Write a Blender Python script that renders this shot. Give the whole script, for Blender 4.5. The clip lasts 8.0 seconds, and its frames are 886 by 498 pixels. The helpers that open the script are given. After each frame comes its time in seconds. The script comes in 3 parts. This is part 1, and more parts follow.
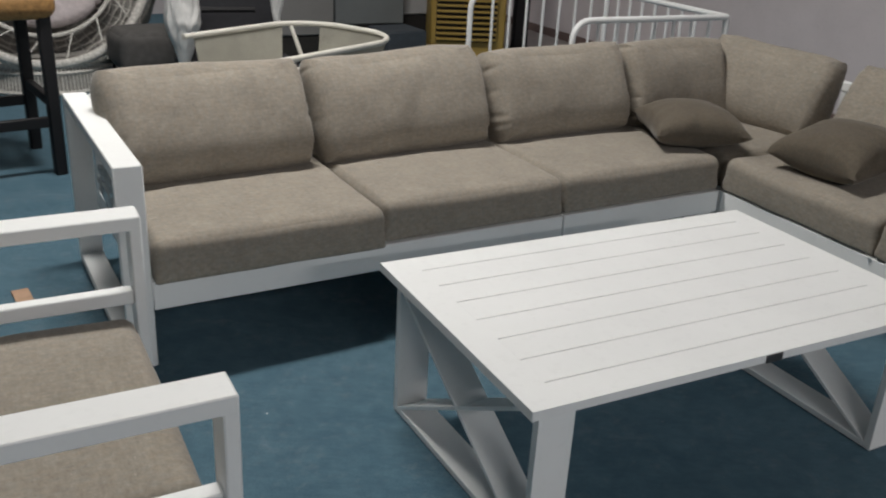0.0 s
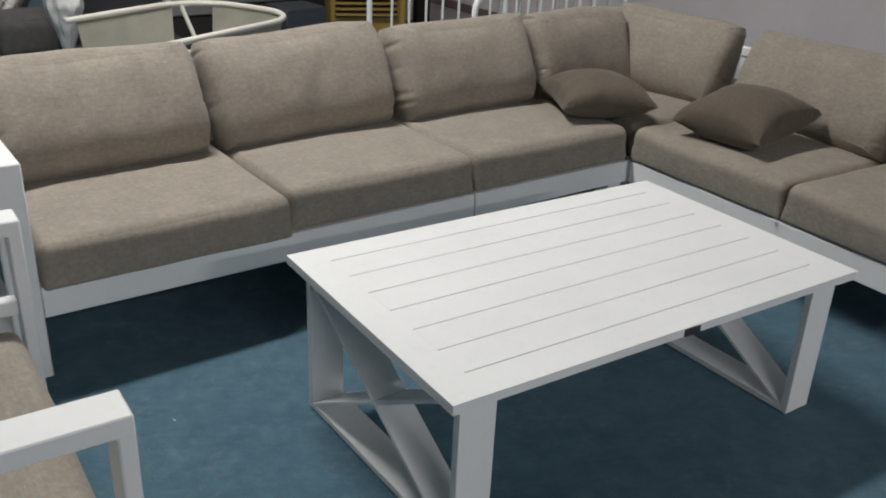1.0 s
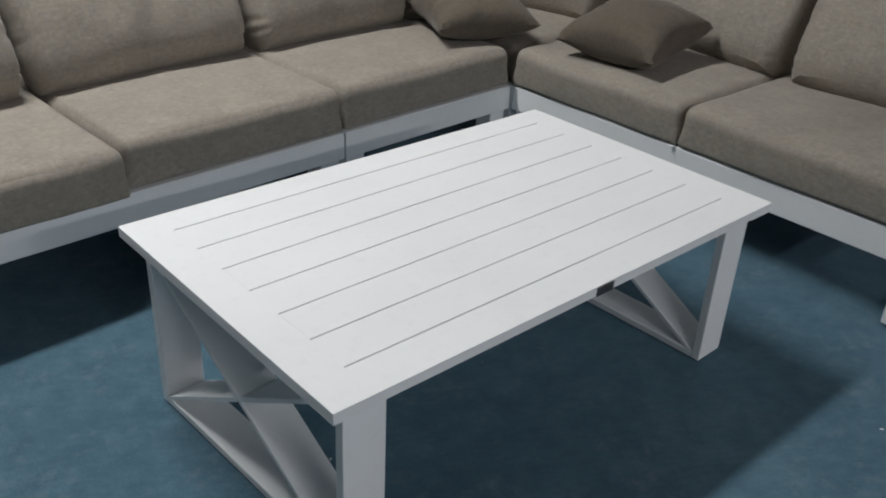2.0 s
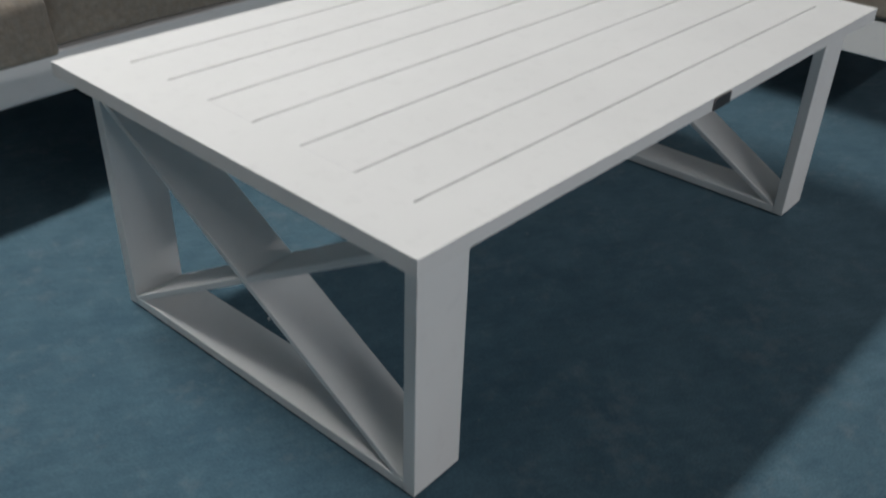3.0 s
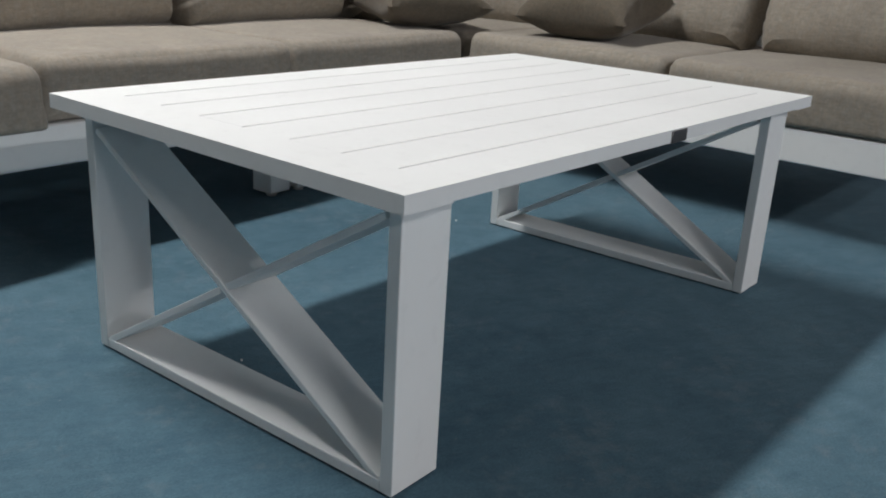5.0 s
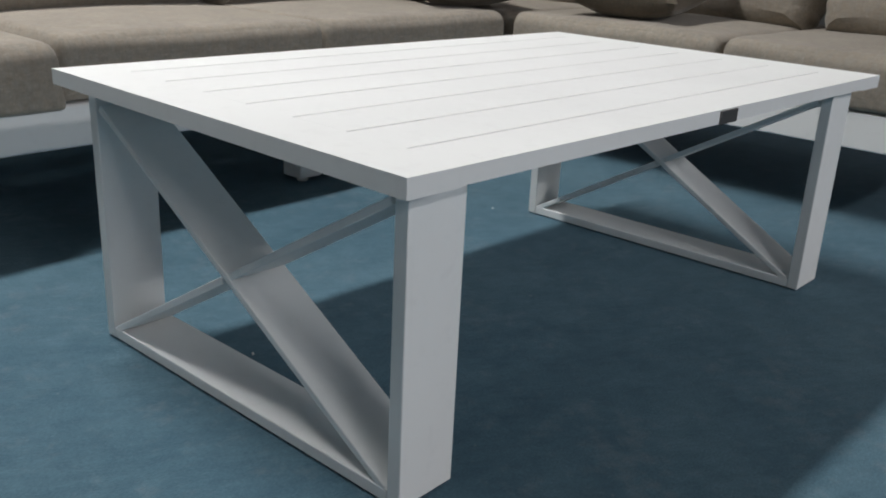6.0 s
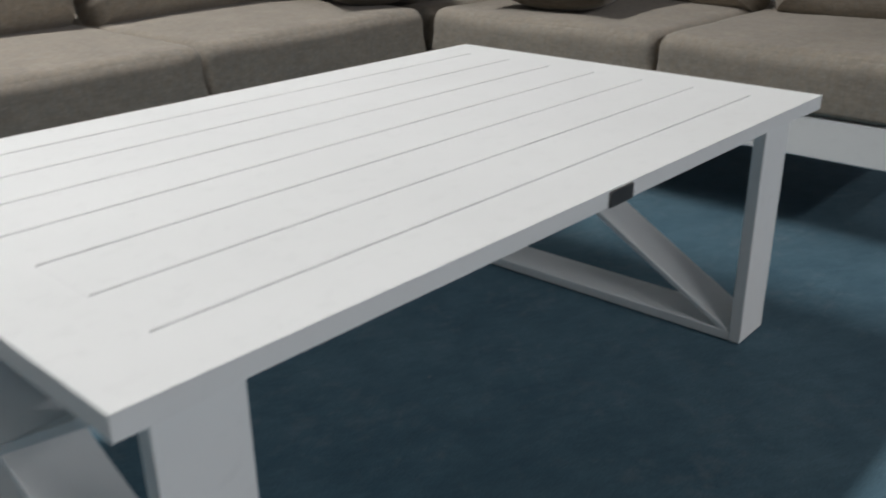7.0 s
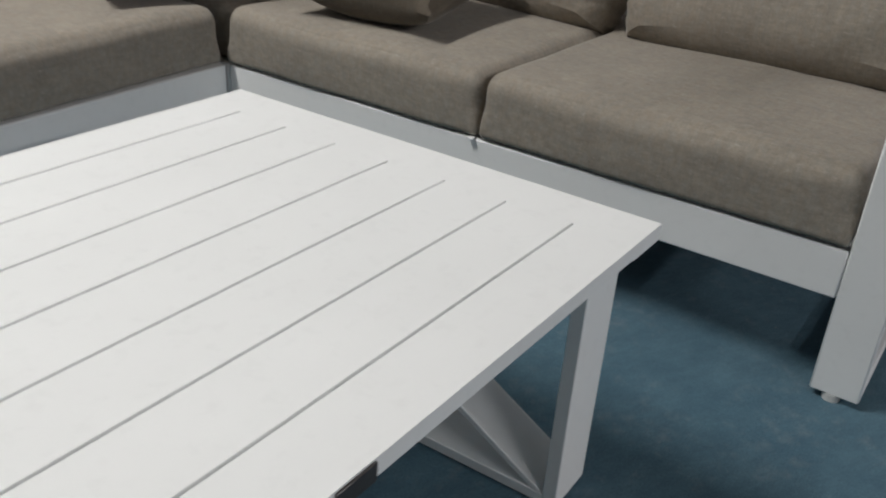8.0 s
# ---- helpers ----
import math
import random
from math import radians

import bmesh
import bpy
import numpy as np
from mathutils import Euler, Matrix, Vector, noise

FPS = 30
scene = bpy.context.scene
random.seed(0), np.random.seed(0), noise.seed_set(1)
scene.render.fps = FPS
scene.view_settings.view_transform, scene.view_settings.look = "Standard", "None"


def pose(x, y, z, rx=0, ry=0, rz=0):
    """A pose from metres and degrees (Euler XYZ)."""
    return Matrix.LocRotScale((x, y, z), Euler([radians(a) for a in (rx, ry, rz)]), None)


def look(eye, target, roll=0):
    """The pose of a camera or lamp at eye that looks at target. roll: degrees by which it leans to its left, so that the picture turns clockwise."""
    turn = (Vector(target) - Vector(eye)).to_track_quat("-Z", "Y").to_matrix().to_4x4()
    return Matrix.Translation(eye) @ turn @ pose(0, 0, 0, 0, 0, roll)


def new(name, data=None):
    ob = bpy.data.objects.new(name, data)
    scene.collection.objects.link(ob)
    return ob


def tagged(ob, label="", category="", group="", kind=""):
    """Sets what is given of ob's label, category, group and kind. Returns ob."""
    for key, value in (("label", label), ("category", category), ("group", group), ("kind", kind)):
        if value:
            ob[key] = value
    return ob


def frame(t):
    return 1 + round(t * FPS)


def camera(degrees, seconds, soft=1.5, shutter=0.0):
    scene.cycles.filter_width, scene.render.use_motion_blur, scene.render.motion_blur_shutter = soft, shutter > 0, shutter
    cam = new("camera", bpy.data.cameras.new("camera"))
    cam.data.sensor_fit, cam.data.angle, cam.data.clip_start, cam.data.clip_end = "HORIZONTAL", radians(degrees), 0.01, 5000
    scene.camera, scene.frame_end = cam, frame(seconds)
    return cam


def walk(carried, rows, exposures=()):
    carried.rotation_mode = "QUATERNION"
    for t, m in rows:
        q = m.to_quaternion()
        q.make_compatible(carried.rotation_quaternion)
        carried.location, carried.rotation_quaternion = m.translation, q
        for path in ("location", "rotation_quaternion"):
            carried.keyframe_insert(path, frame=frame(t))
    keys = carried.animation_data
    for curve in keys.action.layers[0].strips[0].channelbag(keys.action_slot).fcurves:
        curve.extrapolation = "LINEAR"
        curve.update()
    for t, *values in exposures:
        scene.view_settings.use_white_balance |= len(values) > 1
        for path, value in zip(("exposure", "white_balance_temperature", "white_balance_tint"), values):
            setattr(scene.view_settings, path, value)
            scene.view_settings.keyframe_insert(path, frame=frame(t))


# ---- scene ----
cam = camera(52.82, 8.0, 1.95, 0.25)
PATH = [
    (0, (-0.8232, -1.174, 1.327), (0.033, 0.4598, 0.5538), 3.1),
    (0.5, (-0.7951, -1.149, 1.315), (0.1772, 0.4057, 0.5152), 2.7),
    (0.9, (-0.7782, -1.112, 1.317), (0.2277, 0.4144, 0.5059), 2.5),
    (1, (-0.7726, -1.103, 1.319), (0.2411, 0.4163, 0.5033), 2.5),
    (1.5, (-0.6917, -1.007, 1.315), (0.4439, 0.3857, 0.4373), 2.1),
    (1.7, (-0.6379, -0.9538, 1.299), (0.5425, 0.3731, 0.3792), 2.9),
    (2.8, (-0.5364, -0.5378, 0.9834), (0.6863, 0.6602, -0.051), 2.2),
    (3, (-0.5253, -0.5026, 0.8828), (0.7355, 0.6247, -0.1848), 2.0),
    (3.2, (-0.513, -0.4995, 0.7557), (0.7656, 0.6412, -0.2758), 2.3),
    (3.5, (-0.5368, -0.5253, 0.6367), (0.787, 0.7236, -0.1927), 3.4),
    (3.7, (-0.5646, -0.5451, 0.6041), (0.792, 0.7037, -0.1718), 4.0),
    (4, (-0.5944, -0.5734, 0.6121), (0.8314, 0.5998, -0.1564), 4.0),
    (4.2, (-0.61, -0.5859, 0.6355), (0.8533, 0.5884, -0.0572), 3.3),
    (4.5, (-0.6338, -0.5984, 0.651), (0.8483, 0.5828, 0.0122), 3.2),
    (5, (-0.6504, -0.5908, 0.6524), (0.8114, 0.614, 0.0108), 3.3),
    (5.2, (-0.6403, -0.5888, 0.6496), (0.8043, 0.6257, -0.01243), 3.0),
    (6.3, (-0.4876, -0.5527, 0.6177), (0.8589, 0.7602, -0.0627), 2.1),
    (6.5, (-0.4351, -0.5543, 0.6201), (0.8967, 0.7708, -0.0657), 1.3),
    (6.7, (-0.3558, -0.5384, 0.6332), (0.999, 0.789, -0.00114), 1.6),
    (6.8, (-0.3067, -0.5289, 0.6592), (1.025, 0.794, -0.03336), 0.1),
    (7, (-0.2144, -0.491, 0.7273), (1.147, 0.7572, -0.0398), -0.6),
    (7.3, (-0.0937, -0.4875, 0.8336), (1.284, 0.7009, 0.0034), -2.7),
    (7.5, (-0.0186, -0.4402, 0.869), (1.431, 0.6356, 0.009), -0.7),
    (7.7, (0.0883, -0.3832, 0.8948), (1.553, 0.6651, 0.0259), -0.3),
    (7.8, (0.1324, -0.3578, 0.8854), (1.614, 0.6664, 0.01597), 1.3),
    (8, (0.2155, -0.3239, 0.8686), (1.704, 0.6479, -0.0479), 4.3),
]
walk(cam, [(t, look(eye, target, roll)) for t, eye, target, roll in PATH], [(0, -0.67, 6600, 10), (0.5, -0.55, 6550, 10), (1.0, -0.60, 6500, 10), (1.5, -0.61, 6500, 10), (1.7, -0.68, 6250, 10), (2.8, -0.62, 6250, 10), (3.0, -0.73, 6450, 10), (3.2, -0.75, 6450, 10), (3.5, -0.42, 6450, 10), (4.0, -0.23, 6400, 10), (4.5, -0.31, 6400, 10), (5.2, -0.33, 6400, 10), (6.5, -0.33, 6400, 10), (6.7, -0.57, 6400, 10), (7.0, -0.58, 6400, 10), (7.5, -0.51, 6500, 10), (8, -0.51, 6500, 10)])

# world, lamps and exposure
world = bpy.data.worlds.new("world")
scene.world = world
world.use_nodes = True
world.node_tree.nodes["Background"].inputs[0].default_value = (0.9, 0.88, 0.85, 1)
world.node_tree.nodes["Background"].inputs[1].default_value = 0.001

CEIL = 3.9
# added, unseen ceiling tubes: x, y, length, width, watts, colour
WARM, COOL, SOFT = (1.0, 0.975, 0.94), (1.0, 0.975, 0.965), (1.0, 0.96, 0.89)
# First placed by cast shadows, next two by lit faces; the rest add fill.
ADDED_TUBES = [(-0.15, 2.08, 1.5, 0.24, 210, WARM), (-1.1, -5.6, 2.0, 0.4, 165, COOL), (1.2, -7.4, 2.0, 0.4, 330, COOL), (-5.6, -1.2, 1.25, 0.5, 12, SOFT),
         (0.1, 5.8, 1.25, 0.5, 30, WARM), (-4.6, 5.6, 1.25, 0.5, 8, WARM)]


# ---------------------------------------------------------------- materials
def material(name, rough=0.6, metal=0.0):
    m = bpy.data.materials.new(name)
    m.use_nodes = True
    nt = m.node_tree
    b = nt.nodes["Principled BSDF"]
    b.inputs["Roughness"].default_value = rough
    b.inputs["Metallic"].default_value = metal
    return m, nt, b


def coords(nt, scale=(1, 1, 1), source="Object"):
    c = nt.nodes.new("ShaderNodeTexCoord")
    mp = nt.nodes.new("ShaderNodeMapping")
    mp.inputs["Scale"].default_value = scale
    nt.links.new(c.outputs[source], mp.inputs["Vector"])
    return mp.outputs["Vector"]


def noise_tex(nt, vec, scale, detail=3, rough=0.55):
    n = nt.nodes.new("ShaderNodeTexNoise")
    n.inputs["Scale"].default_value = scale
    n.inputs["Detail"].default_value = detail
    n.inputs["Roughness"].default_value = rough
    nt.links.new(vec, n.inputs["Vector"])
    return n.outputs["Fac"]


def ramp(nt, fac, stops):
    r = nt.nodes.new("ShaderNodeValToRGB")
    els = r.color_ramp.elements
    while len(els) < len(stops):
        els.new(0.5)
    for e, (p, c) in zip(els, stops):
        e.position, e.color = p, (*c, 1)
    nt.links.new(fac, r.inputs["Fac"])
    return r.outputs["Color"]


def blend(nt, a, b, fac, mode="MIX"):
    m = nt.nodes.new("ShaderNodeMix")
    m.data_type, m.blend_type = "RGBA", mode
    if isinstance(fac, float):
        m.inputs[0].default_value = fac
    else:
        nt.links.new(fac, m.inputs[0])
    nt.links.new(a, m.inputs[6])
    nt.links.new(b, m.inputs[7])
    return m.outputs[2]


def maths(nt, op, a, b):
    m = nt.nodes.new("ShaderNodeMath")
    m.operation = op
    for i, v in enumerate((a, b)):
        if isinstance(v, (int, float)):
            m.inputs[i].default_value = v
        else:
            nt.links.new(v, m.inputs[i])
    return m.outputs[0]


def bump(nt, b, height, strength, distance):
    n = nt.nodes.new("ShaderNodeBump")
    n.inputs["Strength"].default_value = strength
    n.inputs["Distance"].default_value = distance
    nt.links.new(height, n.inputs["Height"])
    nt.links.new(n.outputs[0], b.inputs["Normal"])


def fabric(name, dark, mid, light, slub=1.0):
    """Woven outdoor cloth: soft slubs along both threads, mottling, pale flecks and fine relief."""
    m, nt, b = material(name, 0.92)
    b.inputs["Sheen Weight"].default_value = 0.22
    b.inputs["Sheen Roughness"].default_value = 0.4
    b.inputs["Specular IOR Level"].default_value = 0.2
    wx = noise_tex(nt, coords(nt, (60, 200, 200)), slub, 3, 0.6)
    wy = noise_tex(nt, coords(nt, (200, 70, 80)), slub, 3, 0.6)
    speck = noise_tex(nt, coords(nt, (330, 330, 330)), slub, 2)
    weave = maths(nt, "MULTIPLY", maths(nt, "ADD", maths(nt, "ADD", wx, wy), speck), 0.3333)
    col = ramp(nt, weave, [(0.3, dark), (0.5, mid), (0.7, light)])
    mott = ramp(nt, noise_tex(nt, coords(nt, (1, 1.5, 1.5)), 55.0, 4, 0.65), [(0.34, (0.85, 0.85, 0.86)), (0.66, (1.09, 1.09, 1.08))])
    blot = ramp(nt, noise_tex(nt, coords(nt), 11.0, 5, 0.6), [(0.32, (0.84, 0.84, 0.85)), (0.68, (1.04, 1.03, 1.02))])
    # thick and thin yarns that run on for several centimetres, both ways
    yarn_x = ramp(nt, noise_tex(nt, coords(nt, (9, 150, 150)), slub, 3, 0.6), [(0.36, (0.84, 0.84, 0.84)), (0.64, (1.10, 1.10, 1.09))])
    yarn_y = ramp(nt, noise_tex(nt, coords(nt, (150, 11, 14)), slub, 3, 0.6), [(0.36, (0.84, 0.84, 0.84)), (0.64, (1.10, 1.10, 1.09))])
    col = blend(nt, blend(nt, col, mott, 0.85, "MULTIPLY"), blot, 0.8, "MULTIPLY")
    hue = ramp(nt, noise_tex(nt, coords(nt, (90, 40, 60)), slub, 3), [(0.35, (1.03, 0.99, 0.95)), (0.65, (0.97, 1.0, 1.02))])
    col = blend(nt, col, hue, 0.8, "MULTIPLY")
    col = blend(nt, blend(nt, col, yarn_x, 0.24, "MULTIPLY"), yarn_y, 0.24, "MULTIPLY")
    fleck = ramp(nt, noise_tex(nt, coords(nt, (60, 150, 150)), slub, 2), [(0.66, (0, 0, 0)), (0.8, (0.6, 0.6, 0.6))])
    pale = nt.nodes.new("ShaderNodeRGB")
    pale.outputs[0].default_value = (*[c * 1.25 for c in light], 1)
    nt.links.new(blend(nt, col, pale.outputs[0], fleck), b.inputs["Base Color"])
    bump(nt, b, weave, 0.3, 0.002)
    return m


def painted(name, colour, rough=0.4, grime=0.06, texture=0.12):
    """Powder coat or wall paint with faint scuffs."""
    m, nt, b = material(name, rough)
    n1 = noise_tex(nt, coords(nt), 3.0, 4)
    n2 = noise_tex(nt, coords(nt), 45.0, 3)
    low = tuple(c * (1 - grime * 1.6) for c in colour)
    col = ramp(nt, n1, [(0.3, low), (0.65, colour)])
    scuff = ramp(nt, n2, [(0.28, (1 - grime,) * 3), (0.45, (1, 1, 1))])
    nt.links.new(blend(nt, col, scuff, 1.0, "MULTIPLY"), b.inputs["Base Color"])
    rr = nt.nodes.new("ShaderNodeMapRange")
    rr.inputs["To Min"].default_value, rr.inputs["To Max"].default_value = rough - 0.06, rough + 0.1
    nt.links.new(n2, rr.inputs["Value"])
    nt.links.new(rr.outputs[0], b.inputs["Roughness"])
    bump(nt, b, noise_tex(nt, coords(nt), 900.0, 2), texture, 0.0006)
    return m


def carpet_cloth():
    """Needle felt: brushed fibres, trodden blotches, pale scuffs and lint."""
    m, nt, b = material("exhibition_carpet", 0.97)
    b.inputs["Specular IOR Level"].default_value = 0.12
    b.inputs["Sheen Weight"].default_value = 0.16
    b.inputs["Sheen Roughness"].default_value = 0.45
    b.inputs["Sheen Tint"].default_value = (0.6, 0.85, 1.0, 1)
    big = noise_tex(nt, coords(nt), 1.6, 5, 0.62)
    mid = noise_tex(nt, coords(nt), 13.0, 5, 0.7)
    fine = noise_tex(nt, coords(nt, (1, 1.6, 1)), 210.0, 3, 0.65)
    lay = nt.nodes.new("ShaderNodeMapping")
    lay.inputs["Rotation"].default_value = (0, 0, 0.5)
    nt.links.new(coords(nt), lay.inputs["Vector"])
    lay2 = nt.nodes.new("ShaderNodeMapping")
    lay2.inputs["Scale"].default_value = (22, 70, 1)
    nt.links.new(lay.outputs[0], lay2.inputs["Vector"])
    streak = noise_tex(nt, lay2.outputs[0], 1.0, 4, 0.65)
    col = ramp(nt, big, [(0.3, (0.064, 0.129, 0.175)), (0.7, (0.097, 0.173, 0.220))])
    col = blend(nt, col, ramp(nt, mid, [(0.3, (0.80, 0.83, 0.85)), (0.7, (1.12, 1.09, 1.07))]), 0.95, "MULTIPLY")
    col = blend(nt, col, ramp(nt, streak, [(0.34, (0.80, 0.80, 0.81)), (0.66, (1.16, 1.16, 1.15))]), 0.4, "MULTIPLY")
    col = blend(nt, col, ramp(nt, fine, [(0.3, (0.66, 0.66, 0.67)), (0.7, (1.26, 1.26, 1.25))]), 0.65, "MULTIPLY")
    pale = nt.nodes.new("ShaderNodeRGB")
    pale.outputs[0].default_value = (0.22, 0.25, 0.27, 1)
    scuff = maths(nt, "MULTIPLY", noise_tex(nt, coords(nt), 4.2, 6, 0.75), noise_tex(nt, coords(nt), 31.0, 4, 0.7))
    worn = ramp(nt, scuff, [(0.27, (0, 0, 0)), (0.42, (0.32, 0.32, 0.32))])
    col = blend(nt, col, pale.outputs[0], worn)
    dust = ramp(nt, noise_tex(nt, coords(nt), 75.0, 2, 0.4), [(0.75, (0, 0, 0)), (0.82, (0.8, 0.8, 0.8))])
    nt.links.new(blend(nt, col, pale.outputs[0], dust), b.inputs["Base Color"])
    bump(nt, b, maths(nt, "ADD", fine, streak), 0.5, 0.003)
    return m


def plain(name, colour, rough=0.6, metal=0.0, vary=0.15, scale=30.0):
    m, nt, b = material(name, rough, metal)
    n = noise_tex(nt, coords(nt), scale, 4)
    nt.links.new(ramp(nt, n, [(0.3, tuple(c * (1 - vary) for c in colour)), (0.7, tuple(min(1, c * (1 + vary)) for c in colour))]), b.inputs["Base Color"])
    bump(nt, b, n, 0.15, 0.002)
    return m


WHITE = painted("white_powder_coat", (0.86, 0.876, 0.876), 0.55, 0.03)
TAUPE = fabric("taupe_woven_cloth", (0.266, 0.238, 0.200), (0.319, 0.288, 0.246), (0.375, 0.342, 0.297))
BROWN = fabric("brown_pillow_cloth", (0.100, 0.085, 0.066), (0.128, 0.109, 0.085), (0.158, 0.136, 0.108), 1.4)
CARPET = carpet_cloth()
WALL = painted("lilac_white_wall_paint", (0.66, 0.615, 0.635), 0.75, 0.05, 0.3)
# West wall and ceiling are unseen, kept dark to cut bounced light.
GREYWALL = painted("low_bounce_wall_grey", (0.18, 0.175, 0.175), 0.8, 0.05, 0.3)
CEILING = painted("low_bounce_ceiling_grey", (0.11, 0.11, 0.11), 0.85, 0.05, 0.3)
SKIRT = painted("red_brown_skirting_paint", (0.17, 0.12, 0.11), 0.5, 0.1)
BADGE = plain("dark_metal_badge", (0.10, 0.095, 0.095), 0.35, 0.6)
GLIDE = plain("milky_plastic", (0.62, 0.63, 0.62), 0.35)
BLACK = plain("black_stained_wood", (0.005, 0.0045, 0.006), 0.6)
PADCLOTH = plain("pale_pink_grey_cloth", (0.62, 0.55, 0.56), 0.9)
WICKER = plain("pale_grey_wicker", (0.58, 0.565, 0.53), 0.65, 0.0, 0.25, 60)
PALEPANEL = painted("pale_grey_panel_paint", (0.42, 0.42, 0.42), 0.6, 0.08)
GREYCLOTH = plain("dark_grey_cloth", (0.075, 0.072, 0.07), 0.9)
PALEFLOOR = plain("pale_grey_vinyl", (0.40, 0.37, 0.36), 0.45, 0.0, 0.1, 6)
LINING = plain("dull_grey_lining", (0.36, 0.345, 0.325), 0.85, 0.0, 0.3, 90)
CREAM = painted("cream_powder_coat", (0.70, 0.68, 0.62), 0.5, 0.05)
TAN = plain("tan_woven_rush", (0.34, 0.185, 0.065), 0.6, 0.0, 0.35, 60)
ROPE = plain("beige_rope", (0.33, 0.32, 0.275), 0.85, 0.0, 0.1, 9)
MUSTARD = painted("mustard_plastic", (0.36, 0.24, 0.055), 0.5, 0.1)
DARK = plain("dark_slot", (0.02, 0.018, 0.016), 0.7)
CHARCOAL = plain("charcoal_cloth", (0.03, 0.03, 0.035), 0.85)
GREYPANEL = painted("grey_panel_paint", (0.17, 0.185, 0.19), 0.6, 0.1)
MAUVE = painted("mauve_grey_panel_paint", (0.23, 0.225, 0.22), 0.6, 0.1)
FILM = plain("white_foam_wrap", (0.76, 0.755, 0.74), 0.9, 0.0, 0.1, 25)
FOIL = plain("clear_plastic_film", (0.6, 0.62, 0.62), 0.12, 0.0, 0.1, 20)
CARD = plain("brown_card", (0.42, 0.27, 0.18), 0.8)
BLUEBOX = plain("blue_card", (0.042, 0.052, 0.064), 0.6)


# ---------------------------------------------------------------- mesh helpers
def link_mesh(name, bm, mat, smooth=True):
    me = bpy.data.meshes.new(name)
    bm.normal_update()
    bm.to_mesh(me)
    bm.free()
    me.materials.append(mat)
    if smooth:
        me.polygons.foreach_set("use_smooth", [True] * len(me.polygons))
        me.set_sharp_from_angle(angle=radians(40))
    return new(name, me)


def part(name, bm, mat, parent, label="", smooth=True):
    ob = link_mesh(name, bm, mat, smooth)
    ob.parent = parent
    if label:
        tagged(ob, label)
    return ob


def thing(name, m, label, category, group="", kind=""):
    ob = new(name)
    ob.empty_display_size = 0.1
    ob.matrix_basis = m
    return tagged(ob, label, category, group, kind)


def box(x0, x1, y0, y1, z0, z1, bevel=0.003, bm=None, m=None):
    bm = bm or bmesh.new()
    mat = Matrix.Translation(((x0 + x1) / 2, (y0 + y1) / 2, (z0 + z1) / 2)) @ Matrix.Diagonal((x1 - x0, y1 - y0, z1 - z0, 1))
    vs = bmesh.ops.create_cube(bm, size=1.0, matrix=mat)["verts"]
    if bevel:
        es = list({e for v in vs for e in v.link_edges})
        vs = bmesh.ops.bevel(bm, geom=es, offset=bevel, segments=1, affect="EDGES", profile=0.5)["verts"]
    if m is not None:
        bmesh.ops.transform(bm, matrix=m, verts=vs)
    return bm


def tube(points, radius, sides=8, closed=False, bm=None, flat=1.0):
    """A round bar along points."""
    bm = bm or bmesh.new()
    pts = [Vector(p) for p in points]
    n, rings = len(pts), []
    up = None
    for i, p in enumerate(pts):
        a = pts[(i - 1) % n] if closed or i else pts[i]
        c = pts[(i + 1) % n] if closed or i < n - 1 else pts[i]
        d = (c - a).normalized()
        if up is None:
            up = Vector((0, 0, 1)) if abs(d.z) < 0.9 else Vector((1, 0, 0))
        s = d.cross(up).normalized()
        u = s.cross(d).normalized()
        up = u
        rings.append([bm.verts.new(p + radius * (math.cos(k * math.tau / sides) * s + flat * math.sin(k * math.tau / sides) * u)) for k in range(sides)])
    for i in range(n if closed else n - 1):
        r0, r1 = rings[i], rings[(i + 1) % n]
        for k in range(sides):
            bm.faces.new((r0[k], r0[(k + 1) % sides], r1[(k + 1) % sides], r1[k]))
    if not closed:
        bm.faces.new(rings[0][::-1])
        bm.faces.new(rings[-1])
    return bm


def cylinder(x, y, z0, z1, r, r2=None, sides=20, bm=None):
    bm = bm or bmesh.new()
    bmesh.ops.create_cone(bm, cap_ends=True, segments=sides, radius1=r, radius2=r if r2 is None else r2, depth=z1 - z0, matrix=Matrix.Translation((x, y, (z0 + z1) / 2)))
    return bm


